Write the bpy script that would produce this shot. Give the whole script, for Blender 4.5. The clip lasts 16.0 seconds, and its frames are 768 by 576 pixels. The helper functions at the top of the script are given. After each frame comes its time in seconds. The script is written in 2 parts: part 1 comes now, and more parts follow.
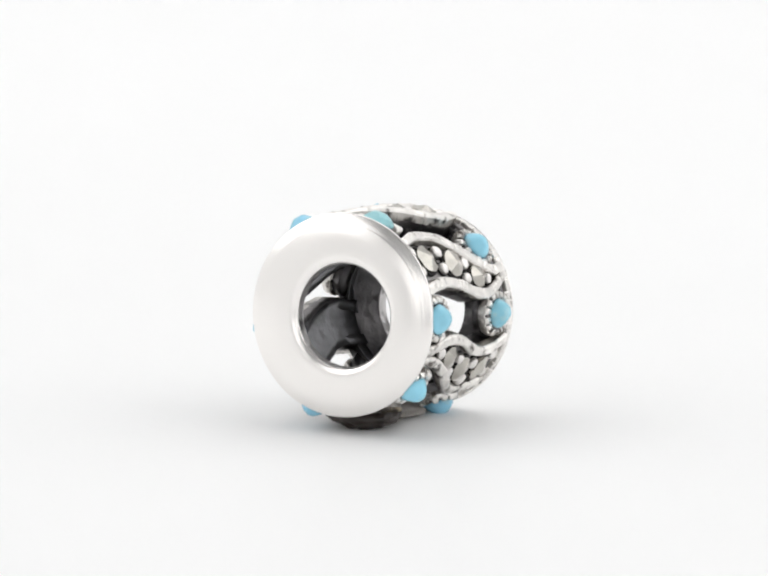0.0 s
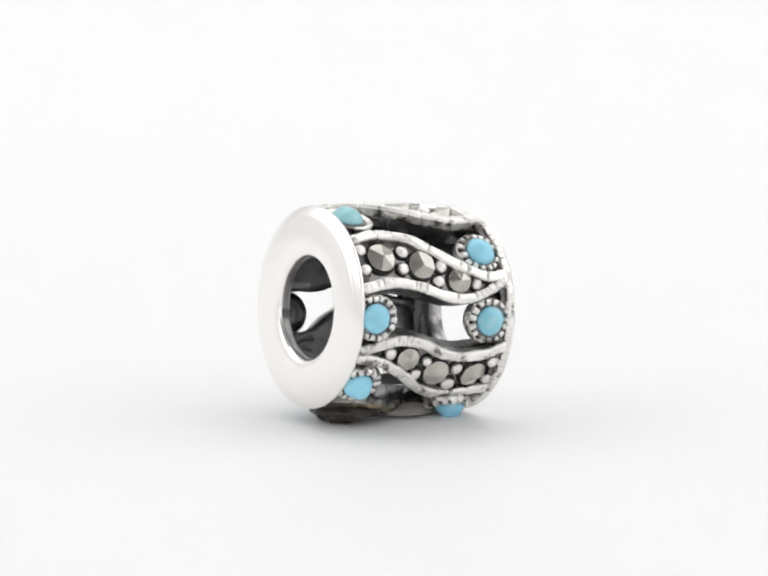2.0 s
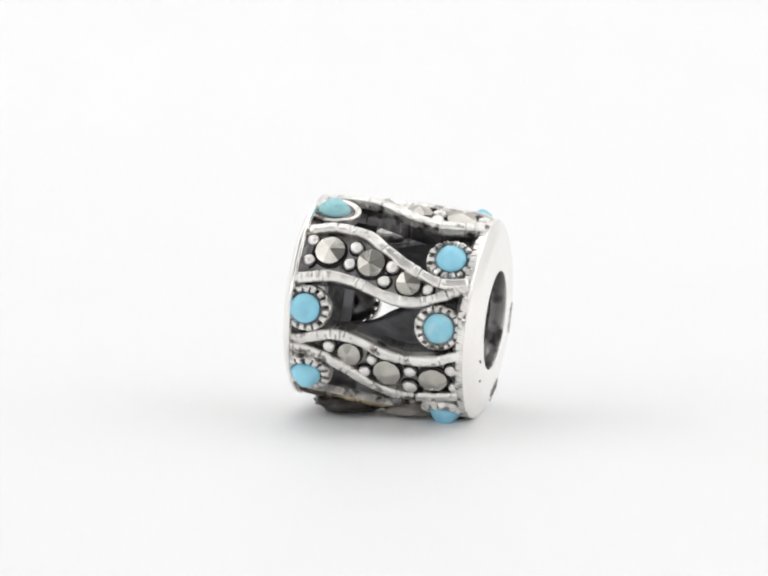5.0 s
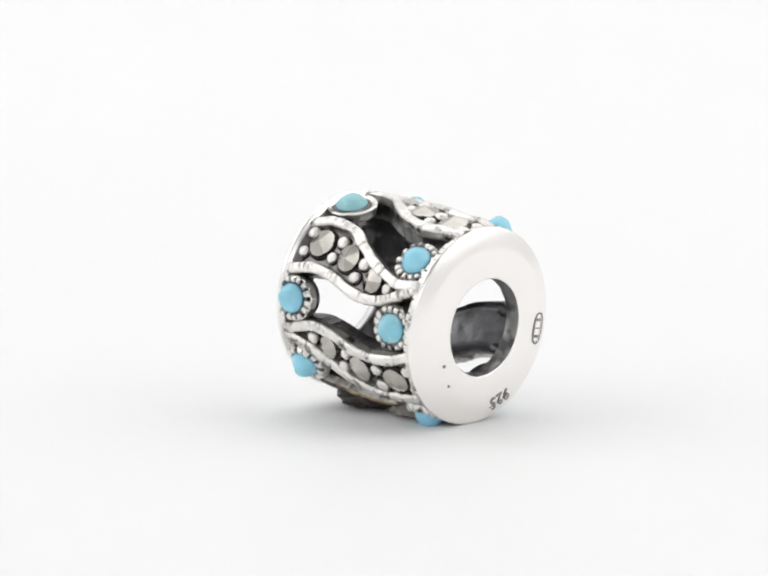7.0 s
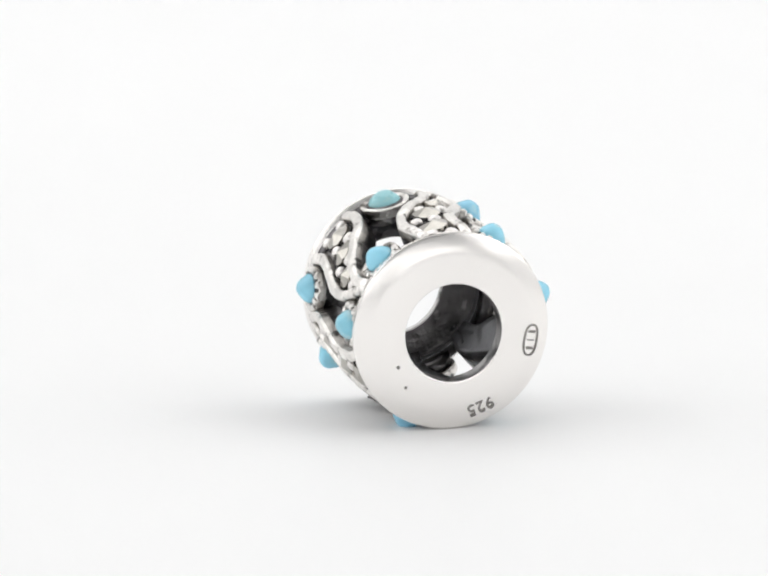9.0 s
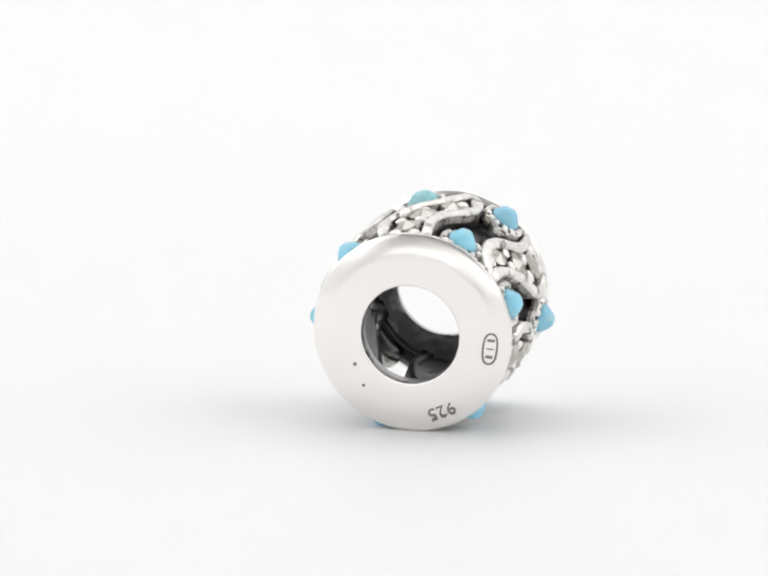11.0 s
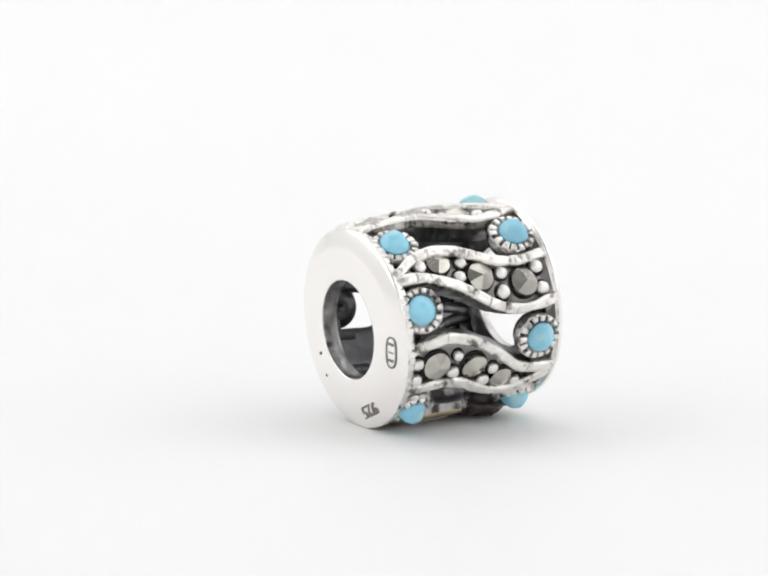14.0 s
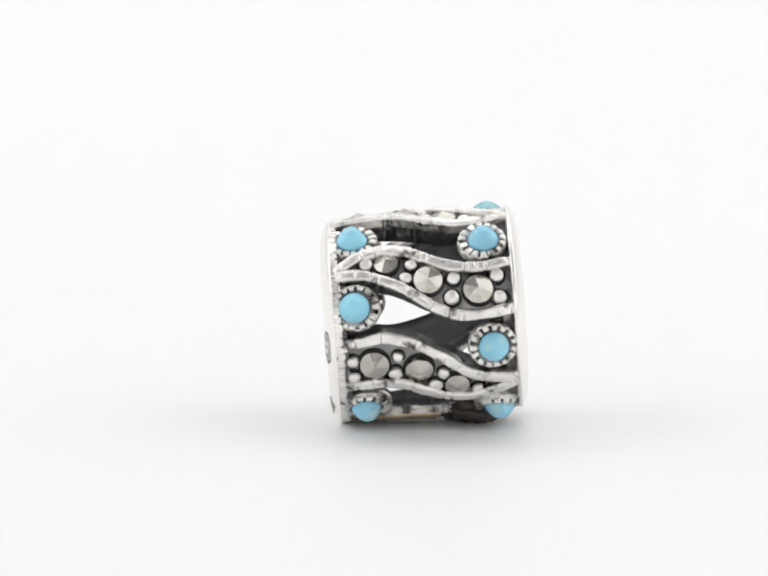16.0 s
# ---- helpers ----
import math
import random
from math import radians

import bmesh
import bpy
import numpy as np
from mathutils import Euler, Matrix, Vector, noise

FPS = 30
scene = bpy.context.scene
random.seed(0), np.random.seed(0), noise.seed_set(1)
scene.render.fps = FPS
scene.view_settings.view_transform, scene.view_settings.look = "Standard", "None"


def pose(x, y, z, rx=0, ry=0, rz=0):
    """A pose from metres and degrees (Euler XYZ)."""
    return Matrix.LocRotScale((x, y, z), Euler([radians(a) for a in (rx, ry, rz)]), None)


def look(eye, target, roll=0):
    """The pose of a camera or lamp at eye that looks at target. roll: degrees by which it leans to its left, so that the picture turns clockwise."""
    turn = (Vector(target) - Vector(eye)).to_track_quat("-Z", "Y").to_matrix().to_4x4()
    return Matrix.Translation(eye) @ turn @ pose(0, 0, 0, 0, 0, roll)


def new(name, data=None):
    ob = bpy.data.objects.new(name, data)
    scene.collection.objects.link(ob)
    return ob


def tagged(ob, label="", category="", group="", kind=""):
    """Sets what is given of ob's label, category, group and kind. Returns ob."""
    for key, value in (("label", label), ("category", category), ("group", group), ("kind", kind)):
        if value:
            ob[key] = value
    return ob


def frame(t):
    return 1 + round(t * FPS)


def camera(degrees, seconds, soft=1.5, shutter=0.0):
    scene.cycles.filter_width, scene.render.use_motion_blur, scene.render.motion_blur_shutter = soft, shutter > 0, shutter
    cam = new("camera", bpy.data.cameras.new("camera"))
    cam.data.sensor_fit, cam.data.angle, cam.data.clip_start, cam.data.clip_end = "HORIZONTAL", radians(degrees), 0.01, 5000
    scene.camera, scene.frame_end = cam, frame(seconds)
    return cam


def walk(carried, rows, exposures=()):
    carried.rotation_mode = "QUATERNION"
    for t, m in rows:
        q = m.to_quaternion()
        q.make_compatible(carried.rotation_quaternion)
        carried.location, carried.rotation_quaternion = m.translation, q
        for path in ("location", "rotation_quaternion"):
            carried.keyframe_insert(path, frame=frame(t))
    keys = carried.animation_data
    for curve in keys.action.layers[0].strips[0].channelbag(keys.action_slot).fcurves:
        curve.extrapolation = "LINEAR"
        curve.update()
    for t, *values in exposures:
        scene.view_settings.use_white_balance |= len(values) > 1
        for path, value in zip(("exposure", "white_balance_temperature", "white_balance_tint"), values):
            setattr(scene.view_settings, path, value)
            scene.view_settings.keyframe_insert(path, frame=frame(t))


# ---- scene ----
SECONDS = 16.0
MM = 0.001
LIFT = 5.235  # height of the turntable's zero over the paper, mm

# ---- camera: a macro lens on a stand, before a slow turntable ----
TILT = radians(9.523)
EYE = Vector((-1.233, -236.607, 40.882 + LIFT)) * MM
cam = camera(8.9616, SECONDS, soft=2.25)
HOLD = look(EYE, EYE + Vector((0, math.cos(TILT), -math.sin(TILT))), 0.546)
walk(cam, [(0.0, HOLD), (SECONDS, HOLD)], exposures=[(0.0, 0.19), (SECONDS, 0.19)])


# ---- light: a cloth tent with a soft box on either side and one above the backdrop, plus an added low fill behind the lens ----
def soft_box(name, at, aim, wide, high, watts):
    data = bpy.data.lights.new(name, "AREA")
    data.shape, data.size, data.size_y, data.energy = "RECTANGLE", wide, high, watts
    data.color = (1.0, 1.0, 1.0)
    ob = new(name, data)
    ob.matrix_world = look(at, aim)
    return ob


soft_box("soft_box_left", (-0.42, -0.04, 0.31), (0, -0.04, 0.03), 0.66, 0.36, 0.68)
soft_box("soft_box_right", (0.42, -0.04, 0.31), (0, -0.04, 0.03), 0.66, 0.36, 0.68)
soft_box("soft_box_top", (0, 0.29, 0.70), (0, 0.29, 0), 0.86, 0.58, 1.70)
# Added fill without a known source; lifts the shade in front of the bead.
soft_box("front_fill", (0, -0.58, 0.16), (0, 0, 0.03), 0.90, 0.24, 0.54)
world = bpy.data.worlds.new("world")
world.use_nodes = True
world.node_tree.nodes["Background"].inputs[0].default_value = (1, 1, 1, 1)
world.node_tree.nodes["Background"].inputs[1].default_value = 0.1
scene.world = world


# ---- materials ----
def material(name, color, rough, metal=0.0, spread=0.15, scale=900.0, bump=0.0, bump_scale=4000.0, dark=None, dark_at=0.6, rough_spread=0.1, depth=0.00006, other=None):
    """Base colour varied at two scales, with roughness variation, fine relief and, where dark is given, irregular tarnish."""
    mat = bpy.data.materials.new(name)
    mat.use_nodes = True
    nt = mat.node_tree
    n, link = nt.nodes, nt.links.new
    bsdf = n["Principled BSDF"]
    tex = n.new("ShaderNodeTexCoord")
    info = n.new("ShaderNodeObjectInfo")
    shift = n.new("ShaderNodeVectorMath")
    shift.operation = "MULTIPLY_ADD"
    link(info.outputs["Random"], shift.inputs[0])
    shift.inputs[1].default_value = (0.031, 0.017, 0.023)
    link(tex.outputs["Object"], shift.inputs[2])

    def fine(s, detail):
        node = n.new("ShaderNodeTexNoise")
        node.inputs["Scale"].default_value, node.inputs["Detail"].default_value = s, detail
        link(shift.outputs[0], node.inputs["Vector"])
        return node

    big, small = fine(scale * 0.3, 2), fine(scale, 4)
    mix = n.new("ShaderNodeMath")
    mix.operation = "ADD"
    link(big.outputs["Fac"], mix.inputs[0])
    link(small.outputs["Fac"], mix.inputs[1])
    ramp = n.new("ShaderNodeMapRange")
    ramp.inputs["From Min"].default_value, ramp.inputs["From Max"].default_value = 0.6, 1.4
    ramp.inputs["To Min"].default_value, ramp.inputs["To Max"].default_value = 1 - spread, 1 + spread
    link(mix.outputs[0], ramp.inputs["Value"])
    tone = n.new("ShaderNodeVectorMath")
    tone.operation = "MULTIPLY"
    tone.inputs[0].default_value = color
    link(ramp.outputs[0], tone.inputs[1])
    out = tone.outputs[0]
    if other:
        pick = n.new("ShaderNodeMix")
        pick.data_type = "RGBA"
        link(info.outputs["Random"], pick.inputs["Factor"])
        pick.inputs["A"].default_value, pick.inputs["B"].default_value = (*color, 1), (*other, 1)
        link(pick.outputs["Result"], tone.inputs[0])
    if dark:
        cut = n.new("ShaderNodeMapRange")
        cut.inputs["From Min"].default_value, cut.inputs["From Max"].default_value = dark_at, dark_at + 0.10
        link(fine(scale * 0.8, 5).outputs["Fac"], cut.inputs["Value"])
        blend = n.new("ShaderNodeMix")
        blend.data_type = "RGBA"
        link(cut.outputs[0], blend.inputs["Factor"])
        link(out, blend.inputs["A"])
        blend.inputs["B"].default_value = (*dark, 1)
        out = blend.outputs["Result"]
    link(out, bsdf.inputs["Base Color"])
    bsdf.inputs["Metallic"].default_value = metal
    rr = n.new("ShaderNodeMapRange")
    rr.inputs["To Min"].default_value, rr.inputs["To Max"].default_value = rough * (1 - rough_spread), rough * (1 + rough_spread)
    link(small.outputs["Fac"], rr.inputs["Value"])
    link(rr.outputs[0], bsdf.inputs["Roughness"])
    if bump:
        relief = n.new("ShaderNodeBump")
        relief.inputs["Strength"].default_value, relief.inputs["Distance"].default_value = bump, depth
        link(fine(bump_scale, 3).outputs["Fac"], relief.inputs["Height"])
        link(relief.outputs[0], bsdf.inputs["Normal"])
    return mat


POLISHED = material("polished_silver", (0.930, 0.905, 0.880), 0.24, 1.0, 0.025, 350, 0.14, 420)
WORN = material("worn_silver", (0.84, 0.816, 0.782), 0.36, 1.0, 0.22, 1500, 1.0, 2600, (0.18, 0.165, 0.15), 0.56, depth=0.0001)
YELLOWED = material("yellowed_tarnish", (0.40, 0.325, 0.215), 0.36, 1.0, 0.4, 900, 0.9, 1800, (0.07, 0.06, 0.05), 0.52)
BUTTON = material("bright_grain_silver", (0.88, 0.855, 0.83), 0.48, 1.0, 0.12, 1500, 0.4, 2200)
FLANK = material("scratched_flank", (0.46, 0.44, 0.415), 0.36, 1.0, 0.45, 1500, 1.0, 2000, (0.07, 0.066, 0.063), 0.52, depth=0.0001)
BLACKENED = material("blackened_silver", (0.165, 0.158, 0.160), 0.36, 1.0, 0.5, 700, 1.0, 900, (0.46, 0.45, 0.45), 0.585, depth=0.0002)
TARNISHED = material("tarnished_silver", (0.27, 0.26, 0.255), 0.40, 1.0, 0.4, 900, 0.7, 1500, (0.07, 0.068, 0.068), 0.56)
HOLLOW = material("dull_inner_silver", (0.20, 0.20, 0.213), 0.33, 0.6, 0.45, 420, 0.8, 800, (0.07, 0.07, 0.074), 0.55, depth=0.0002)
HOLLOW.node_tree.nodes["Principled BSDF"].inputs["IOR"].default_value = 2.3  # silver sulphide
BORE = material("dulled_bore", (0.56, 0.545, 0.54), 0.36, 1.0, 0.3, 900, 0.8, 1500, (0.16, 0.155, 0.155), 0.55)
# Near-black of the webs, the marcasite rings and the painted shade round grains.
WEB_AND_SHADE = material("web_and_shade_black", (0.045, 0.043, 0.043), 0.45, 1.0, 0.4, 1500, 0.4, 2500)
STAMPED = material("blackened_stamp", (0.24, 0.228, 0.216), 0.45, 1.0, 0.3, 2500)
MARCASITE = material("marcasite", (0.50, 0.48, 0.44), 0.12, 1.0, 0.20, 1500, 0.12, 2500)
TURQUOISE = material("turquoise", (0.335, 0.710, 0.930), 0.25, 0.0, 0.18, 1000, 0.30, 1300, (0.44, 0.72, 0.80), 0.55, other=(0.300, 0.690, 0.840))
GREENISH = material("greenish_turquoise", (0.350, 0.690, 0.740), 0.27, 0.0, 0.18, 700, 0.30, 1300, (0.44, 0.66, 0.64), 0.56)
PAPER = material("white_sweep", (0.94, 0.94, 0.94), 0.55, 0.0, 0.006, 40, 0.0)
TENT = material("tent_cloth", (0.92, 0.92, 0.92), 0.8, 0.0, 0.02, 30)
# Grey for the unseen wall and ceiling that dim the silver's reflections.
DIM = material("dim_surround", (0.56, 0.56, 0.56), 0.8, 0.0, 0.04, 30)


# ---- mesh helpers ----
def part(name, bm, mats, parent=None, label="", smooth=True):
    mesh = bpy.data.meshes.new(name)
    bm.normal_update()
    bm.to_mesh(mesh)
    bm.free()
    for mat in mats if isinstance(mats, (list, tuple)) else (mats,):
        mesh.materials.append(mat)
    if smooth:
        mesh.shade_smooth()
    ob = new(name, mesh)
    ob.parent = parent
    return tagged(ob, label)


def twin(source, name, parent, m):
    """Another piece on the same mesh."""
    ob = new(name, source.data)
    ob.parent = parent
    ob.matrix_basis = m
    return ob


def glide(values, steps):
    """A smooth curve through evenly spaced values."""
    v = [2 * values[0] - values[1], *values, 2 * values[-1] - values[-2]]
    out = []
    for k in np.linspace(0, len(values) - 1, steps):
        i = min(int(k), len(values) - 2)
        f = k - i
        a, b, c, d = v[i:i + 4]
        out.append(0.5 * (2 * b + (c - a) * f + (2 * a - 5 * b + 4 * c - d) * f * f + (3 * b - a - 3 * c + d) * f ** 3))
    return out


def lathe(profile, segments=128):
    """A closed ring: (axial, radius) in millimetres turned round the x axis."""
    bm = bmesh.new()
    rings = []
    for s in range(segments):
        a = 2 * math.pi * s / segments
        rings.append([bm.verts.new((x * MM, r * math.cos(a) * MM, r * math.sin(a) * MM)) for x, r in profile])
    for s in range(segments):
        p, q = rings[s], rings[(s + 1) % segments]
        for i in range(len(profile)):
            j = (i + 1) % len(profile)
            bm.faces.new((p[i], p[j], q[j], q[i]))
    bmesh.ops.recalc_face_normals(bm, faces=bm.faces)
    return bm


def rounded(points, steps=6):
    xs = glide([p[0] for p in points], (len(points) - 1) * steps + 1)
    rs = glide([p[1] for p in points], (len(points) - 1) * steps + 1)
    return list(zip(xs, rs))


def on_barrel(axial, angle, radius, spin=0.0):
    """The pose of a piece on the barrel, its z axis pointing outwards."""
    return pose(axial * MM, 0, 0) @ pose(0, 0, 0, angle - 90) @ pose(0, 0, radius * MM) @ pose(0, 0, 0, 0, 0, spin)


# ---- the place: a seamless white sweep inside a cloth tent ----
def sweep():
    bm = bmesh.new()
    outline = [(-0.62, 0.0), (0.40, 0.0)]
    outline += [(0.40 + 0.2 * math.sin(a), 0.2 - 0.2 * math.cos(a)) for a in np.linspace(0.05, math.pi / 2, 24)]
    outline += [(0.60, 0.74)]
    under = [(y + 0.004 * (z > 0.01), z - 0.004) for y, z in outline]
    rows = [[bm.verts.new((x, y, z)) for y, z in outline] + [bm.verts.new((x, y, z)) for y, z in reversed(under)] for x in (-0.5, 0.5)]
    n = len(rows[0])
    for i in range(n):
        bm.faces.new((rows[0][i], rows[0][(i + 1) % n], rows[1][(i + 1) % n], rows[1][i]))
    for row in rows:
        bm.faces.new(row)
    bmesh.ops.recalc_face_normals(bm, faces=bm.faces)
    ob = part("backdrop", bm, PAPER, None, "", False)
    return tagged(ob, "seamless matte white paper sweep under the bead", "backdrop", kind="structure")


def slab(name, low, high, mat, label, category):
    bm = bmesh.new()
    bmesh.ops.create_cube(bm, size=1)
    size = Vector(high) - Vector(low)
    for v in bm.verts:
        v.co = Vector(low) + Vector(((v.co[i] + 0.5) * size[i] for i in range(3)))
    return tagged(part(name, bm, mat, None, "", False), label, category, kind="structure")


sweep()
slab("wall_west", (-0.512, -0.62, -0.004), (-0.502, 0.60, 0.74), TENT, "plain white tent cloth wall", "wall")
slab("wall_east", (0.502, -0.62, -0.004), (0.512, 0.60, 0.74), TENT, "plain white tent cloth wall", "wall")


def front_wall(y0, y1, left, right, low, high, hole):
    """An unseen grey wall behind the lens, opened to darken reflections in the facets."""
    bm = bmesh.new()
    x0, x1, z0, z1 = hole
    rings = []
    for y in (y0, y1):
        rings.append([bm.verts.new((x, y, z)) for x, z in ((left, low), (right, low), (right, high), (left, high))])
        rings.append([bm.verts.new((x, y, z)) for x, z in ((x0, z0), (x1, z0), (x1, z1), (x0, z1))])
    for a, b in ((0, 1), (2, 3), (0, 2), (1, 3)):
        for k in range(4):
            n = (k + 1) % 4
            bm.faces.new((rings[a][k], rings[a][n], rings[b][n], rings[b][k]))
    bmesh.ops.recalc_face_normals(bm, faces=bm.faces)
    ob = part("wall_south", bm, DIM, None, "", False)
    return tagged(ob, "unseen grey wall behind the lens, its opening darkens reflections", "wall", kind="structure")


front_wall(-0.635, -0.625, -0.512, 0.512, -0.004, 0.74, (-0.10, 0.10, 0.02, 0.20))
# Unseen ceiling, toned grey to dim what the end discs reflect.
slab("ceiling", (-0.512, -0.635, 0.745), (0.512, 0.61, 0.755), DIM, "unseen grey ceiling that dims reflections from above", "ceiling")


# ---- the bead: silver barrel, axis along its x ----
bead = tagged(new("charm_bead"), "openwork silver barrel bead with turquoise and marcasite stones lying on white", "bead")
INNER, FLOOR_R, RIDGE_R = 3.80, 4.66, 4.91


def end_disc(sign, centre, rim, face, label, back, drift=0.0):
    """A domed end plate with a round hole and a cylindrical rim."""
    outer = rounded(face)
    hole = outer[-1][1]
    profile = outer + [(back + 0.06, hole), (back, hole + 0.06), (back, 3.78), (3.76, 3.80), (3.74, 4.56), (3.80, 4.62), (rim - 0.14, 4.64), (rim - 0.12, face[0][1] - 0.05), (rim - 0.06, face[0][1] - 0.005)]
    bm = lathe([(x * sign, r) for x, r in profile])
    for v in bm.verts:
        v.co.y += drift * MM * max(0.0, min(1.0, (4.5 - math.hypot(v.co.y, v.co.z) / MM) / 2.0))
    for f in bm.faces:
        c = f.calc_center_median()
        if abs(c.x) < (rim - 0.135) * MM and math.hypot(c.y, c.z) > (hole + 0.02) * MM:
            f.material_index = 1
        elif math.hypot(c.y - drift * MM, c.z) < (hole + 0.035) * MM:
            f.material_index = 2
    ob = part("end_disc", bm, (POLISHED, BLACKENED, BORE), bead, label)
    ob.location = (0, centre[0] * MM, centre[1] * MM)
    return ob


disc_a = end_disc(-1, (-0.08, 0.0), 4.40, [(4.40, 4.95), (4.45, 4.94), (4.50, 4.88), (4.62, 4.66), (4.69, 4.50), (4.735, 4.38), (4.82, 3.95), (4.875, 3.45), (4.89, 3.05), (4.88, 2.82), (4.82, 2.64), (4.72, 2.54), (4.58, 2.49), (4.40, 2.48)],
                  "polished silver end disc, domed round its hole", 4.22, -0.26)
disc_b = end_disc(1, (0.03, -0.14), 4.20, [(4.20, 4.865), (4.33, 4.88), (4.37, 4.91), (4.46, 4.80), (4.60, 4.50), (4.71, 4.22), (4.765, 4.02), (4.80, 3.75), (4.83, 3.20), (4.845, 2.70), (4.83, 2.50), (4.76, 2.42), (4.5, 2.40)],
                  "polished silver end disc with stamped marks", 3.96)


def notch_ring(disc, sign, rim):
    """The milled strip along the inner edge of the rim: short square ribs with dark cuts between them."""
    bm = bmesh.new()
    rnd = random.Random(7)
    count = 82
    for k in range(count):
        a = 2 * math.pi * (k + rnd.uniform(-0.12, 0.12)) / count
        half = 0.172 * rnd.uniform(0.88, 1.02)
        start = rim - 0.26 + rnd.uniform(-0.04, 0.05)
        m = Matrix.Rotation(a, 4, "X")
        vs = []
        for x, r, h in ((start, 4.56, 1), (start + 0.02, 4.84, 0.92), (start + 0.08, 4.885, 0.92), (rim + 0.10, 4.895, 0.96), (rim + 0.17, 4.84, 1)):
            for s in (-1, 1):
                vs.append(bm.verts.new(m @ Vector((x * sign * MM, s * half * h * MM, r * MM))))
        for i in range(4):
            bm.faces.new((vs[2 * i], vs[2 * i + 1], vs[2 * i + 3], vs[2 * i + 2]))
        bm.faces.new([vs[i] for i in (0, 2, 4, 6, 8)])
        bm.faces.new([vs[i] for i in (1, 3, 5, 7, 9)])
        bm.faces.new((vs[0], vs[1], vs[9], vs[8]))
    bmesh.ops.recalc_face_normals(bm, faces=bm.faces)
    return part("milled_edge", bm, WORN, disc, "notched silver edge", False)


notch_ring(disc_b, 1, 4.20)

# Ridge lines of the bands: degrees round the barrel at nine even steps from one end to the other.
WIDE_A = ([129.0, 126.7, 127.5, 131.1, 138.8, 145.7, 150.8, 153.9, 151.9], [161.0, 158.3, 158.3, 160.7, 164.5, 166.8, 166.1, 161.1, 154.3])
WIDE_A_BACK = ([8.4, 6.8, 6.4, 9.6, 16.4, 24.4, 30.2, 34.0, 34.0], [36.6, 34.2, 34.0, 36.9, 42.3, 47.2, 48.4, 45.8, 38.4])
WIDE_B = ([197.4, 193.3, 190.9, 191.9, 196.4, 199.8, 200.5, 199.0, 195.0], [202.9, 204.2, 208.9, 216.6, 224.2, 228.5, 229.2, 228.3, 225.6])
WIDE_B_BACK = ([320.2, 316.0, 312.9, 314.9, 320.2, 326.2, 329.1, 327.9, 326.6], [325.2, 327.2, 332.0, 341.0, 348.8, 354.3, 356.9, 355.6, 352.9])


def turned(lines, degrees):
    return tuple([a + degrees for a in line] for line in lines)


def edge(line, x):
    """The angle of a ridge line at x millimetres along the bead."""
    v = [2 * line[0] - line[1], *line, 2 * line[-1] - line[-2]]
    i = min(max(int(x + 4), 0), len(line) - 2)
    f = x + 4 - i
    a, b, c, d = v[i:i + 4]
    if f < 0:
        return b + (c - a) / 2 * f
    if f > 1:
        return c + (d - b) / 2 * (f - 1)
    return 0.5 * (2 * b + (c - a) * f + (2 * a - 5 * b + 4 * c - d) * f * f + (3 * b - a - 3 * c + d) * f ** 3)


def crown(x):
    """How far the barrel draws in towards its ends."""
    return -0.011 * x * x


def spot(axial, angle, radius):
    a = radians(angle)
    return Vector((axial * MM, radius * math.cos(a) * MM, radius * math.sin(a) * MM))


FIRST, LAST = -4.38, 4.18


def plate(lines):
    """The curved floor of a band, with real thickness."""
    bm = bmesh.new()
    n = 41
    grid = []
    for i in range(n):
        x = FIRST + (LAST - FIRST) * i / (n - 1)
        lo, hi = edge(lines[0], x), edge(lines[1], x)
        steps = [lo + (hi - lo) * k / 6 for k in range(7)]
        under = [lo - 3.5 + (hi - lo + 7.0) * k / 6 for k in range(7)]
        grid.append([bm.verts.new(spot(x, a, FLOOR_R + crown(x))) for a in steps] + [bm.verts.new(spot(x, a, INNER)) for a in reversed(under)])
    for i in range(n - 1):
        for k in range(14):
            j = (k + 1) % 14
            f = bm.faces.new((grid[i][k], grid[i][j], grid[i + 1][j], grid[i + 1][k]))
            f.material_index = 1 if k < 6 else 2 if 6 < k < 13 else 0
    bm.faces.new(grid[0])
    bm.faces.new(grid[-1])
    bmesh.ops.recalc_face_normals(bm, faces=bm.faces)
    return bm


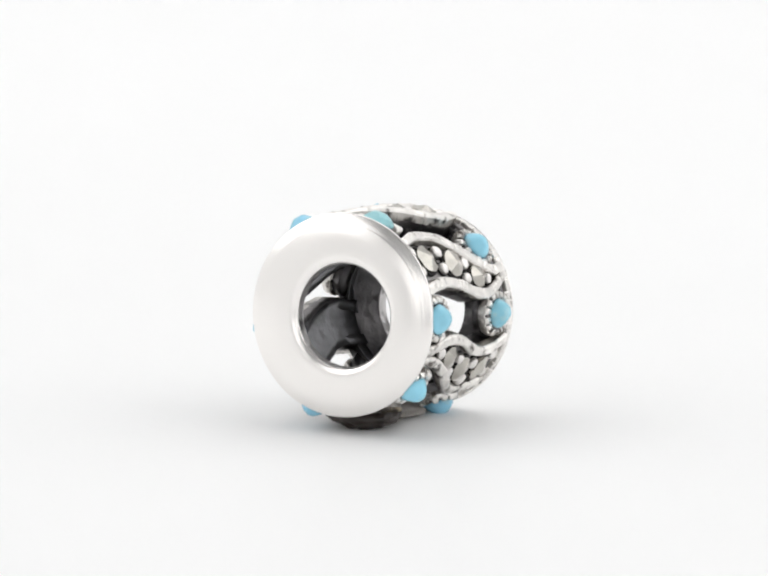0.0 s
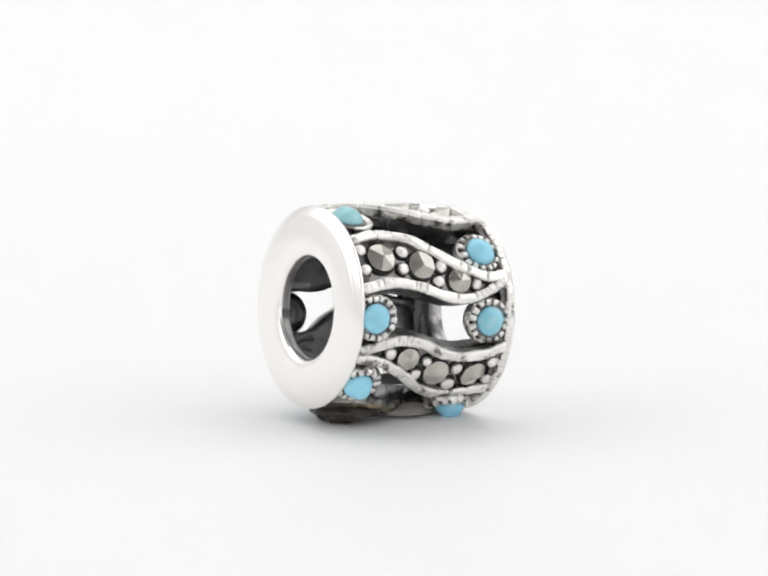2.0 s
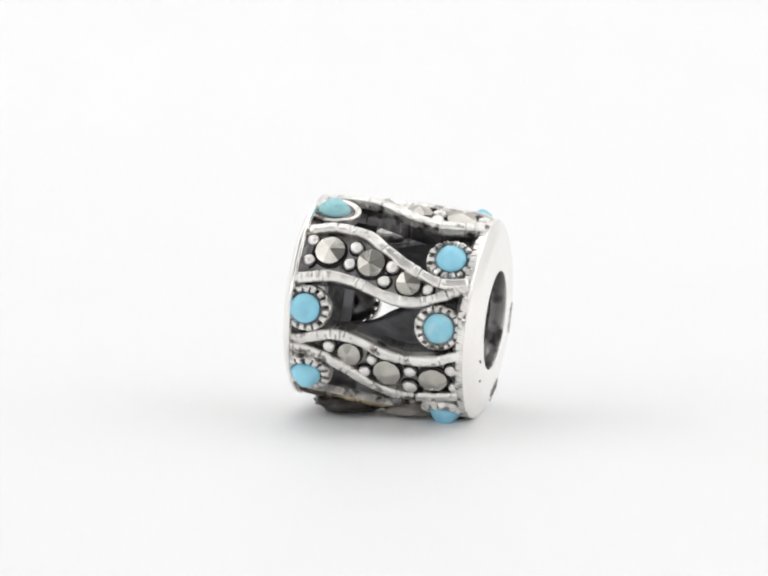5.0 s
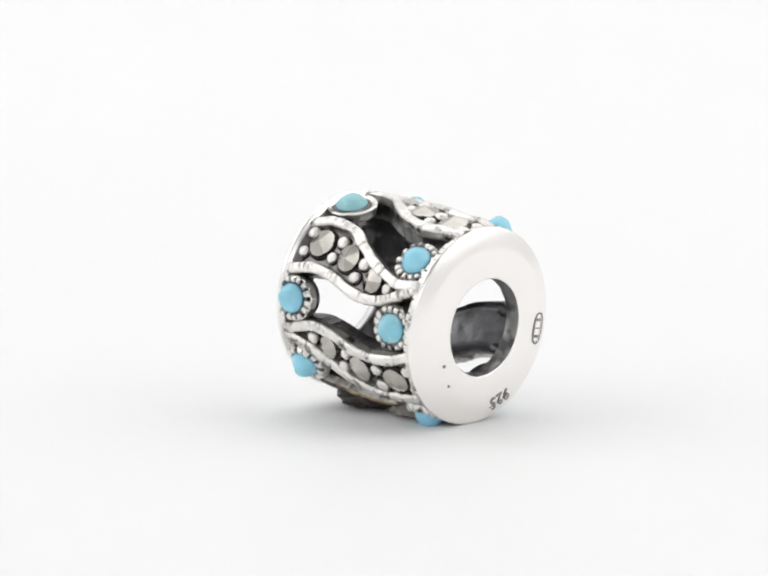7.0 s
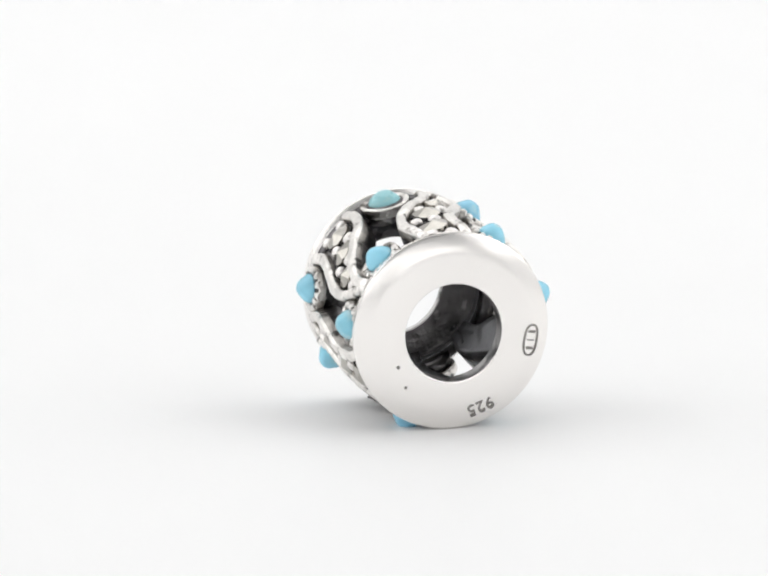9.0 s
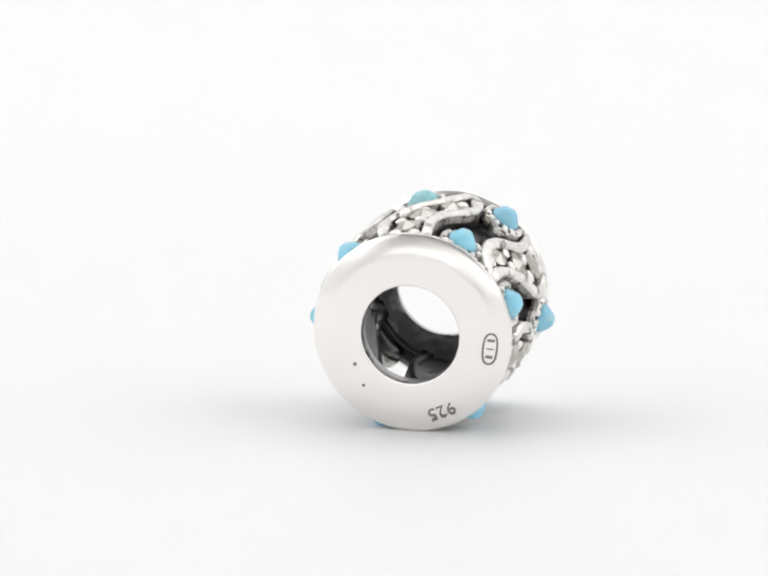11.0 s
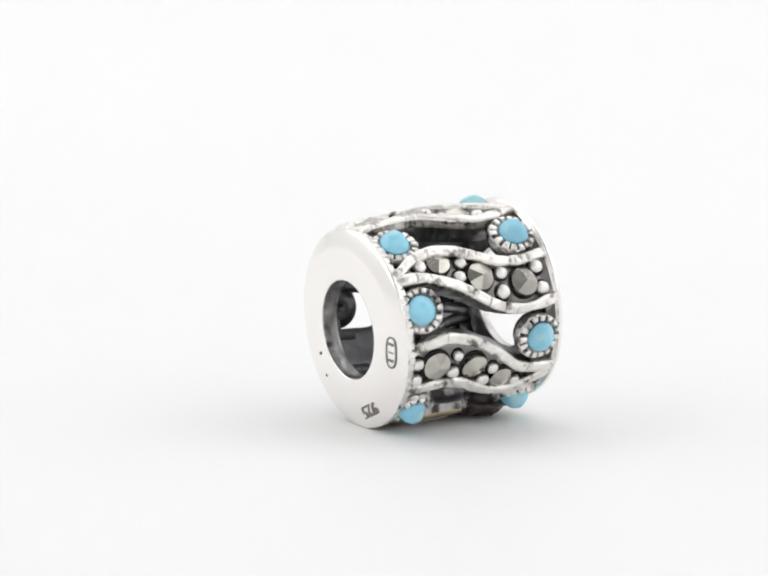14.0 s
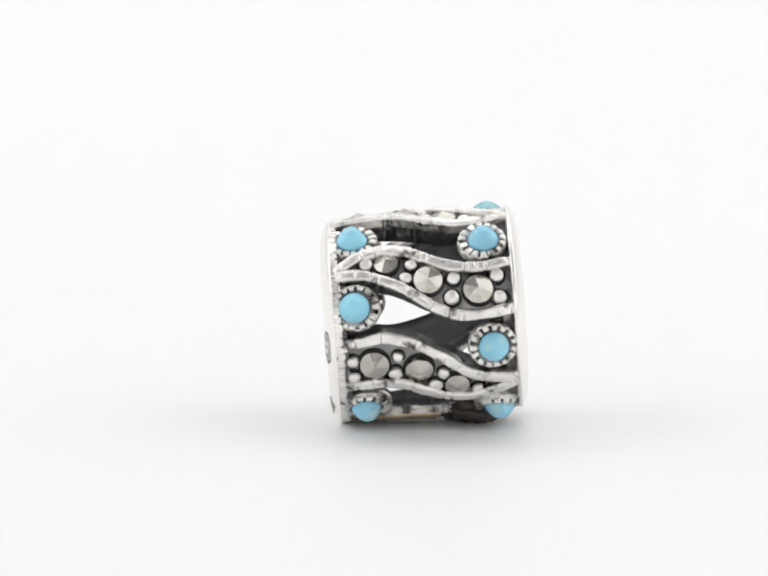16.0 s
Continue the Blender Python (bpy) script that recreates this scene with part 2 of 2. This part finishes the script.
def ridge(line, seed):
    """A raised flat-topped wire along one edge of a band, with a steep scratched flank and a graver's hairline nicks."""
    rnd = random.Random(seed)
    xs = np.linspace(FIRST, LAST, 161)
    fine = [edge(line, x) for x in xs]
    length = np.concatenate([[0], np.cumsum(np.hypot(np.diff(xs), np.diff(np.radians(fine)) * RIDGE_R))])
    stops, sides = {0.0: 0.0, float(length[-1]): 0.0}, {}
    at = 0.22
    while at < length[-1] - 0.2:
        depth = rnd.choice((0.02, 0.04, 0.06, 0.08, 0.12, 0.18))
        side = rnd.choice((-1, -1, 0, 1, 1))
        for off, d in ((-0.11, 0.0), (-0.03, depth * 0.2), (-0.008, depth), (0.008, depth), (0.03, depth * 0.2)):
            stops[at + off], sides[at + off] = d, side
        at += rnd.choice((0.24, 0.4, 0.7, 1.1, 1.6)) * rnd.uniform(0.85, 1.15)
    for q in np.arange(0.0, length[-1], 0.12).tolist():
        if min(abs(q - k) for k in stops) > 0.045:
            stops[q] = 0.0
    outline = ((1.0, -1.06), (1.03, -0.34), (1.02, 0.04), (0.90, 0.17), (0.66, 0.215), (0.3, 0.225), (0.0, 0.22), (-0.3, 0.225), (-0.66, 0.215), (-0.90, 0.17), (-1.02, 0.04), (-1.03, -0.34), (-1.0, -1.06))
    bm = bmesh.new()
    rings, cuts, sides_at = [], [], []
    for s in sorted(stops):
        depth = stops[s]
        x, a = float(np.interp(s, length, xs)), float(np.interp(s, length, fine))
        x2, a2 = float(np.interp(s + 0.05, length, xs)), float(np.interp(s + 0.05, length, fine))
        x1, a1 = float(np.interp(s - 0.05, length, xs)), float(np.interp(s - 0.05, length, fine))
        along = (spot(x2, a2, RIDGE_R) - spot(x1, a1, RIDGE_R)).normalized()
        out = (spot(x, a, 1) - spot(x, a, 0)).normalized()
        across = along.cross(out)
        wide = 0.268 * (1 + 0.26 * noise.noise((s * 0.9, seed * 5.3, 9.0)) + 0.08 * noise.noise((s * 4.0, seed * 2.3, 1.0)))
        ends = max(0.0, 0.5 - min(s, float(length[-1]) - s)) / 0.5
        c = spot(x, a, RIDGE_R + crown(x) - 0.10 * ends * ends + 0.03 * noise.noise((s * 1.3, seed * 7.1, 4.0)))
        c += across * (0.05 * noise.noise((s * 1.1, seed * 3.7, 0.0)) * MM)
        rib_depth = (len(rings) % 3 == 0) * rnd.uniform(0.2, 1.2)
        ring = []
        for k, (w, h) in enumerate(outline):
            rib = 0.028 * rib_depth if abs(w) > 1.01 else 0.0
            rough = 0.022 * noise.noise((s * 7.0, k * 1.9, seed * 1.7))
            drop = depth * (1.0 if h > 0.1 else 0.4 if h > 0 else 0.0) * (1.0 if w * sides.get(s, 0) > -0.1 else 0.15)
            ring.append(bm.verts.new(c + across * (w * (wide - rib) * (1 - depth * 0.6) * MM) + out * ((h - drop + rough) * MM)))
        rings.append(ring)
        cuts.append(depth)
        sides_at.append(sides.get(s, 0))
    n = len(outline)
    for i in range(len(rings) - 1):
        for k in range(n):
            j = (k + 1) % n
            f = bm.faces.new((rings[i][k], rings[i][j], rings[i + 1][j], rings[i + 1][k]))
            if k == n - 1:
                f.material_index = 3
            elif k in (0, n - 2):
                f.material_index = 1
            elif k in (1, n - 3):
                f.material_index = 2
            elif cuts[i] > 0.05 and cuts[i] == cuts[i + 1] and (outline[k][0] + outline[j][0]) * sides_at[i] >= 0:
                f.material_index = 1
    bm.faces.new(rings[0])
    bm.faces.new(rings[-1])
    bmesh.ops.recalc_face_normals(bm, faces=bm.faces)
    return bm


def marcasite_mesh(seed):
    """A small round rose-cut stone: a round girdle and six flat facets that meet in a low point."""
    rnd = random.Random(seed)
    bm = bmesh.new()
    per = 4
    count = 6 * per
    ring = []
    for k in range(count):
        a = 2 * math.pi * k / count
        lean = abs((k % per) / per - 0.5) * math.pi / 3
        ring.append((math.cos(a), math.sin(a), 0.44 * (1 - math.cos(lean))))
    low = [bm.verts.new((x, y, -0.30)) for x, y, z in ring]
    mid = [bm.verts.new((x, y, 0.02 + z)) for x, y, z in ring]
    top = bm.verts.new((rnd.uniform(-0.10, 0.10), rnd.uniform(-0.10, 0.10), 0.46))
    for k in range(count):
        bm.faces.new((low[k], low[(k + 1) % count], mid[(k + 1) % count], mid[k]))
    for k in range(0, count, per):
        bm.faces.new([mid[(k + q) % count] for q in range(per + 1)] + [top])
    bm.faces.new(list(reversed(low)))
    return bm


def grain_mesh():
    """A drop of silver pressed to a low button."""
    bm = bmesh.new()
    bmesh.ops.create_icosphere(bm, subdivisions=3, radius=1)
    for v in bm.verts:
        v.co *= 1 + 0.14 * noise.noise(v.co * 1.4)
        v.co.z = math.copysign(abs(v.co.z) ** 0.75, v.co.z)
    bmesh.ops.scale(bm, vec=(MM, MM, 0.62 * MM), verts=bm.verts)
    return bm


def ring_mesh(inner, outer):
    """A thin dark ring round a stone or a grain; round grains it paints shade."""
    bm = lathe([(-0.10, inner * 0.97), (0.005, inner), (0.02, (inner + outer) / 2), (0.0, outer), (-0.10, outer * 1.02)], 24)
    bmesh.ops.rotate(bm, matrix=Matrix.Rotation(-math.pi / 2, 3, "Y"), verts=bm.verts)
    return bm


def even_setting(lines, wide_first, slide):
    """Stones and grains of a band seen only from its side, spaced like those of its neighbours."""
    s = 1 if wide_first else -1

    def place(x, share, size):
        lo, hi = edge(lines[0], x), edge(lines[1], x)
        return x, lo + (hi - lo) * share, size

    stones = [place(x * s + slide, 0.5, r) for x, r in ((-2.82, 0.72), (-0.62, 0.69), (1.33, 0.60))]
    grains = [place(x * s + slide * 0.8, share, 0.32) for x, share in ((-3.78, 0.28), (-3.75, 0.72), (-1.62, 0.30), (-1.70, 0.70), (0.40, 0.27), (0.20, 0.72), (2.28, 0.52))]
    return stones, grains


def band(lines, seed, stones, grains, tarnished=False):
    """One wavy band: blackened floor, two ridges, three marcasites and seven silver grains, each in its dark ring."""
    rnd = random.Random(seed)
    base = part("band", plate(lines), (BLACKENED, TARNISHED, HOLLOW), bead, "wavy blackened band set with marcasites")
    for i in (0, 1):
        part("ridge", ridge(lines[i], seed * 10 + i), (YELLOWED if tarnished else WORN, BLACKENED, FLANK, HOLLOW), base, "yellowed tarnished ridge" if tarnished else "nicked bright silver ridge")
    for k, (x, angle, r) in enumerate(stones):
        ring = part("bezel", ring_mesh(r * 0.97, r * 1.17), WEB_AND_SHADE, base, "thin black ring round a marcasite")
        ring.matrix_basis = on_barrel(x, angle, FLOOR_R + crown(x) + 0.05)
        bm = marcasite_mesh(seed * 10 + k)
        bmesh.ops.scale(bm, vec=(r * MM, r * MM, 0.66 * MM), verts=bm.verts)
        ob = part("marcasite", bm, MARCASITE, base, "grey faceted marcasite", False)
        ob.matrix_basis = on_barrel(x, angle, FLOOR_R + crown(x) + 0.19, rnd.uniform(0, 60)) @ pose(0, 0, 0, rnd.uniform(-9, 9), rnd.uniform(-9, 9))
    button = ring = None
    for x, angle, r in grains:
        m = on_barrel(x, angle, FLOOR_R + crown(x) + 0.12, rnd.uniform(0, 360))
        size = m @ Matrix.Diagonal((r * rnd.uniform(0.94, 1.06), r * rnd.uniform(0.94, 1.06), 0.36, 1))
        under = m @ pose(0, 0, -0.075 * MM) @ Matrix.Diagonal((r, r, 1, 1))
        if button is None:
            # The black ring paints the shade at a grain's foot.
            button, ring = part("grain", grain_mesh(), BUTTON, base, "round silver grain"), part("bezel", ring_mesh(0.95, 1.28), WEB_AND_SHADE, base, "thin black ring painting the shade round a grain")
            button.matrix_basis, ring.matrix_basis = size, under
        else:
            twin(button, "grain", base, size)
            twin(ring, "bezel", base, under)


BANDS = [WIDE_A_BACK, turned(WIDE_B_BACK, 115 - 360), WIDE_A, WIDE_B, turned(WIDE_A, 121), WIDE_B_BACK]
# millimetres along the barrel, degrees round it and radius of the marcasites, then of the grains
SET_A_BACK = ([(1.66, 41.0, 0.58), (-0.29, 28.5, 0.69), (-2.65, 21.1, 0.71)],
              [(2.65, 41.7, 0.33), (0.46, 39.0, 0.30), (0.76, 30.8, 0.30), (-1.50, 28.8, 0.34), (-1.38, 17.2, 0.36), (-3.56, 29.1, 0.36), (-3.63, 15.6, 0.34)])
SET_A = ([(-2.88, 141.8, 0.73), (-0.73, 146.8, 0.69), (1.28, 156.0, 0.61)],
         [(-3.84, 135.4, 0.30), (-3.83, 149.3, 0.28), (-1.60, 138.0, 0.31), (-1.80, 148.9, 0.28), (0.37, 147.6, 0.31), (0.08, 156.6, 0.30), (2.26, 158.0, 0.27)])
SET_B = ([(-1.33, 203.0, 0.58), (0.55, 212.6, 0.68), (2.81, 214.8, 0.70)],
         [(-2.34, 199.6, 0.31), (-0.18, 204.6, 0.27), (-0.58, 214.3, 0.29), (1.69, 210.3, 0.31), (1.61, 223.0, 0.36), (3.73, 206.6, 0.31), (3.82, 220.3, 0.31)])
SET_B_BACK = ([(2.56, 340.3, 0.70), (0.43, 335.6, 0.67), (-1.35, 322.4, 0.59)],
              [(3.58, 343.1, 0.29), (3.55, 331.9, 0.32), (1.40, 344.8, 0.27), (1.58, 333.9, 0.33), (-0.73, 331.6, 0.29), (-0.31, 323.1, 0.33), (-2.35, 316.1, 0.31)])
SETS = [SET_A_BACK, even_setting(BANDS[1], False, 0.0), SET_A, SET_B, even_setting(BANDS[4], True, 0.0), SET_B_BACK]
for k, (stones, grains) in enumerate(SETS):
    band(BANDS[k], k + 1, stones, grains, k == 4)


def collar_mesh():
    """A deep round cup that carries a stone."""
    bm = lathe(rounded([(-0.95, 0.90), (-0.30, 0.90), (-0.04, 0.87)], 3) + [(-0.02, 0.80), (-0.03, 0.60), (-0.30, 0.05), (-0.95, 0.02)], 32)
    bmesh.ops.rotate(bm, matrix=Matrix.Rotation(-math.pi / 2, 3, "Y"), verts=bm.verts)
    return bm


def trimmed(bm, x):
    """Cuts a cup flat where it meets the end disc."""
    limit = (4.36 - abs(x) if x < 0 else 4.16 - x) / 1.10 * MM
    for v in bm.verts:
        if x < 0:
            v.co.x = max(v.co.x, -limit)
        else:
            v.co.x = min(v.co.x, limit)
    return bm


def web_mesh(x, angle):
    """The blackened wall between two bands, from the end of the barrel to the middle of a cup."""
    for k in range(6):
        low, high = BANDS[k][1], [a + (360 if k == 5 else 0) for a in BANDS[(k + 1) % 6][0]]
        turn = 360 if angle < edge(low, x) and k == 5 else 0
        if edge(low, x) < angle + turn < edge(high, x):
            break
    end = FIRST if x < 0 else LAST
    bm = bmesh.new()
    n, grid = 13, []
    for i in range(n):
        p = end + (x - end) * i / (n - 1)
        lo, hi = edge(low, p), edge(high, p)
        if hi < lo + 1:
            hi = lo + 1
        steps = [lo + (hi - lo) * q / 6 for q in range(7)]
        outer = 4.46 + crown(p)
        grid.append([bm.verts.new(spot(p, a, outer)) for a in steps] + [bm.verts.new(spot(p, a, INNER + 0.012)) for a in reversed(steps)])
    for i in range(n - 1):
        for k in range(14):
            j = (k + 1) % 14
            f = bm.faces.new((grid[i][k], grid[i][j], grid[i + 1][j], grid[i + 1][k]))
            f.material_index = 1 if 6 < k < 13 else 0
    bm.faces.new(grid[0])
    bm.faces.new(grid[-1])
    bmesh.ops.recalc_face_normals(bm, faces=bm.faces)
    return bm


def teeth_mesh(seed, inward):
    """A crown of small wedge-shaped grains round the cup, longer on the side that faces the middle of the barrel."""
    rnd = random.Random(seed)
    bm = bmesh.new()
    count = 15
    for k in range(count):
        a = 2 * math.pi * (k + rnd.uniform(-0.16, 0.16)) / count + seed
        reach = 1 + 0.13 * max(0.0, math.cos(a) * inward)
        h = rnd.uniform(0.29, 0.35)
        lift = rnd.uniform(0.04, 0.12)
        tip = rnd.uniform(0.66, 0.74)
        rows = []
        for r, z, w in ((0.90 * reach, -0.50, 0.84), (1.00 * reach, -0.34, 0.94), (1.00 * reach, -0.08, 0.96), (0.95 * reach, lift * 0.5, 0.88), (0.88 * reach, lift, 0.78), (tip + 0.08, lift - 0.01, 0.66), (tip, -0.06, 0.60)):
            half = h * 0.5 * w * (1 + (reach - 1) * 0.6)
            rows.append([bm.verts.new(Matrix.Rotation(a, 3, "Z") @ Vector((r * MM, s * half * MM, (z - (0.05 if abs(s) == 1 else 0)) * MM))) for s in (-1, -0.55, 0.55, 1)])
        for p, q in zip(rows, rows[1:]):
            for i in range(3):
                bm.faces.new((p[i], p[i + 1], q[i + 1], q[i]))
        bm.faces.new([p[0] for p in rows])
        bm.faces.new([p[3] for p in rows])
        bm.faces.new(rows[0] + rows[-1][::-1])
    hoop = []
    for k in range(48):
        a = 2 * math.pi * k / 48
        reach = 1 + 0.13 * max(0.0, math.cos(a) * inward) + 0.015 * noise.noise((math.cos(a) * 2, math.sin(a) * 2, seed))
        hoop.append([bm.verts.new(Vector((r * reach * math.cos(a), r * reach * math.sin(a), z)) * MM) for r, z in ((0.90, -0.48), (1.0, -0.48), (1.02, -0.30), (1.0, -0.15), (0.94, -0.11), (0.89, -0.20))])
    for k in range(48):
        p, q = hoop[k], hoop[(k + 1) % 48]
        for i in range(6):
            j = (i + 1) % 6
            bm.faces.new((p[i], p[j], q[j], q[i]))
    bmesh.ops.recalc_face_normals(bm, faces=bm.faces)
    return bm


def lip_mesh():
    """A plain rolled lip, for the one cup that has no beads."""
    bm = lathe(rounded([(-0.55, 0.98), (-0.18, 1.10), (-0.06, 1.13), (0.01, 1.08), (0.0, 0.98), (-0.08, 0.86)], 4) + [(-0.5, 0.84)], 40)
    bmesh.ops.rotate(bm, matrix=Matrix.Rotation(-math.pi / 2, 3, "Y"), verts=bm.verts)
    for v in bm.verts:
        v.co.z += 0.05 * MM * noise.noise(v.co * 1500)
        v.co.x *= 1.06
    return bm


def stone_mesh(seed):
    """A turquoise cut as a steep rounded cone, a little out of true."""
    rnd = random.Random(seed)
    bm = bmesh.new()
    profile = [(0.62, -0.25), (0.665, 0.0), (0.65, 0.10), (0.58, 0.24), (0.47, 0.39), (0.35, 0.53), (0.22, 0.63), (0.09, 0.67)]
    tip = (rnd.uniform(-0.07, 0.07), rnd.uniform(-0.07, 0.07))
    rings = []
    for r, z in profile:
        lean = max(z, 0) / 0.7
        rings.append([bm.verts.new(((r * math.cos(a) * (1 + 0.02 * math.sin(3 * a + seed)) + tip[0] * lean) * MM, (r * math.sin(a) + tip[1] * lean) * MM, z * MM))
                      for a in np.linspace(0, 2 * math.pi, 25)[:-1]])
    for p, q in zip(rings, rings[1:]):
        for k in range(24):
            bm.faces.new((p[k], p[(k + 1) % 24], q[(k + 1) % 24], q[k]))
    bm.faces.new(rings[-1])
    bm.faces.new(list(reversed(rings[0])))
    for v in bm.verts:
        if v.co.z > 0:
            v.co *= 1 + 0.07 * noise.noise(v.co * 1900 + Vector((seed * 3.1, 0, 0))) + 0.03 * noise.noise(v.co * 5200 + Vector((0, seed * 1.7, 0)))
    return bm


# axial millimetres, degrees and radius of the stones at one end, then at the other
SETTINGS = [(-3.42, 105.4, 4.70), (-3.60, 178.0, 4.88), (-3.56, 221.8, 4.93), (-3.08, 52.3, 4.88), (-3.22, 347.3, 4.86), (-3.36, 291.0, 4.84),
            (3.06, 135.8, 4.60), (3.05, 179.7, 4.72), (3.08, 251.0, 4.95), (3.22, 61.0, 4.74), (3.32, 15.4, 4.79), (3.10, 304.0, 4.82)]
for k, (x, angle, height) in enumerate(SETTINGS):
    cup = part("stone_setting", trimmed(collar_mesh(), x), BLACKENED, bead, "round blackened cup with a beaded silver rim")
    cup.matrix_basis = on_barrel(x, angle, height) @ Matrix.Diagonal((1.10, 1.10, 1, 1))
    part("web", web_mesh(x, angle), (WEB_AND_SHADE, HOLLOW), bead, "blackened wall behind a stone cup")
    if k == 0:
        part("rim", trimmed(lip_mesh(), x), WORN, cup, "plain bright rolled lip")
    else:
        part("beaded_rim", trimmed(teeth_mesh(40 + k, -1 if x > 0 else 1), x), WORN, cup, "ring of bright silver beads", False)
    stone = part("turquoise_stone", stone_mesh(60 + k), GREENISH if k == 0 else TURQUOISE, cup, "pointed greenish turquoise" if k == 0 else "pointed sky-blue turquoise")
    if k == 0:
        stone.matrix_basis = Matrix.Diagonal((1.10, 1.10, 0.80, 1))


# ---- marks stamped in one end disc ----
def on_face(radius, angle, axial, lean):
    """The pose of a mark on the end disc: z out of the face, y away from the hole."""
    return pose(0, 0, 0, angle - 90) @ pose(axial * MM, 0, radius * MM, 0, 90, 0) @ pose(0, 0, 0, 0, 0, 180) @ pose(0, 0, 0, 0, lean, 0) @ pose(0, 0, 0, 0, 0, -90)


def lettering(text, size, parent, m):
    curve = bpy.data.curves.new("lettering", "FONT")
    curve.body, curve.size, curve.align_x, curve.align_y, curve.extrude = text, size * MM, "CENTER", "CENTER", 0.02 * MM
    curve.space_character = 1.05
    helper = new("lettering_curve", curve)
    bpy.context.view_layer.update()
    mesh = bpy.data.meshes.new_from_object(helper.evaluated_get(bpy.context.evaluated_depsgraph_get()))
    bpy.data.objects.remove(helper)
    mesh.materials.clear()
    mesh.materials.append(STAMPED)
    ob = new("lettering", mesh)
    ob.parent, ob.matrix_basis = parent, m
    return tagged(ob, "small stamped silver mark reading 925")


lettering("925", 0.92, disc_b, on_face(4.04, 292, 4.775, 10))


def hallmark(parent, m):
    bm = bmesh.new()
    n = 40
    outer = []
    for k in range(n):
        a = 2 * math.pi * k / n
        c, s = math.cos(a), math.sin(a)
        squash = 1 / (abs(c) ** 2.6 + abs(s) ** 2.6) ** (1 / 2.6)
        outer.append([bm.verts.new((0.80 * q * c * squash * MM, 0.39 * q2 * s * squash * MM, z * MM)) for q, q2, z in ((1, 1, 0), (0.97, 0.94, 0.02), (0.91, 0.80, 0.02), (0.88, 0.74, 0))])
    for k in range(n):
        p, q = outer[k], outer[(k + 1) % n]
        for i in range(3):
            bm.faces.new((p[i], q[i], q[i + 1], p[i + 1]))
    ring = part("hallmark", bm, STAMPED, parent, "oval stamped mark with worn bars")
    ring.matrix_basis = m
    for x, wide in ((-0.42, 0.20), (0.0, 0.10), (0.40, 0.22)):
        bm = bmesh.new()
        bmesh.ops.create_cube(bm, size=1)
        bmesh.ops.scale(bm, vec=(wide * 0.62 * MM, 0.36 * MM, 0.02 * MM), verts=bm.verts)
        bar = part("bar", bm, STAMPED, ring, "", False)
        bar.location = (x * MM, 0, 0.005 * MM)


hallmark(disc_b, on_face(3.97, 352.5, 4.775, 10))


def pit(parent, radius, angle, axial, size):
    bm = bmesh.new()
    bmesh.ops.create_icosphere(bm, subdivisions=2, radius=size * MM)
    for v in bm.verts:
        v.co.z *= 0.25
        v.co *= 1 + 0.3 * noise.noise(v.co * 9000)
    ob = part("pit", bm, STAMPED, parent, "tiny dark pit")
    ob.matrix_basis = on_face(radius, angle, axial, 0)


pit(disc_b, 3.18, 210.4, 4.855, 0.09)
pit(disc_b, 3.52, 228.8, 4.83, 0.08)


# ---- lumps of putty that steady the bead on the paper ----
PUTTY = material("dark_putty", (0.035, 0.026, 0.022), 0.38, 0.0, 0.4, 700, 0.6, 900)
WAX = material("pale_wax", (0.40, 0.37, 0.34), 0.35, 0.0, 0.30, 600, 0.5, 900)


def lump(name, mat, axial, side, size, seed, label):
    """A pressed lump: flat below, squeezed flat where the bead bears on it."""
    bm = bmesh.new()
    bmesh.ops.create_icosphere(bm, subdivisions=4, radius=1)
    for v in bm.verts:
        d = v.co.normalized()
        k = 1 + 0.20 * noise.noise(d * 1.6 + Vector((seed, 0, 0))) + 0.16 * noise.noise(d * 4.5 + Vector((0, seed, 0)))
        x, y, z = (d.x * k * size[0], d.y * k * size[1], (0.5 + 0.5 * d.z * k) * size[2])
        v.co = Vector((x + axial, y + side, max(z, 0.02))) * MM
    return tagged(part(name, bm, mat), label, "putty")


dark_putty = lump("putty_lump", PUTTY, -2.50, -0.15, (1.85, 1.85, 1.50), 3, "small dark brown putty lump pressed under the silver bead")
pale_putty = lump("wax_lump", WAX, 0.8, -0.20, (1.5, 1.40, 0.58), 8, "small pale wax lump pressed under the silver bead")


# ---- the turntable carries the bead round ----
def motions():
    start, speed = 96.014, -15.0488
    seat = pose(0.0084 * MM, 1.2245 * MM, (0.1624 + LIFT) * MM) @ pose(0, 0, 0, 0, 4.7, -34.3)
    rows = [(t, pose(0, 0, 0, 0, 0, start + speed * t) @ seat) for t in np.arange(0, SECONDS + 0.01, 0.5).tolist()]
    walk(bead, rows)
    foot = pose(0.0084 * MM, 1.2245 * MM, 0, 0, 0, -34.3)
    for lump_thing in (dark_putty, pale_putty):
        walk(lump_thing, [(t, pose(0, 0, 0, 0, 0, start + speed * t) @ foot) for t, _ in rows])


motions()
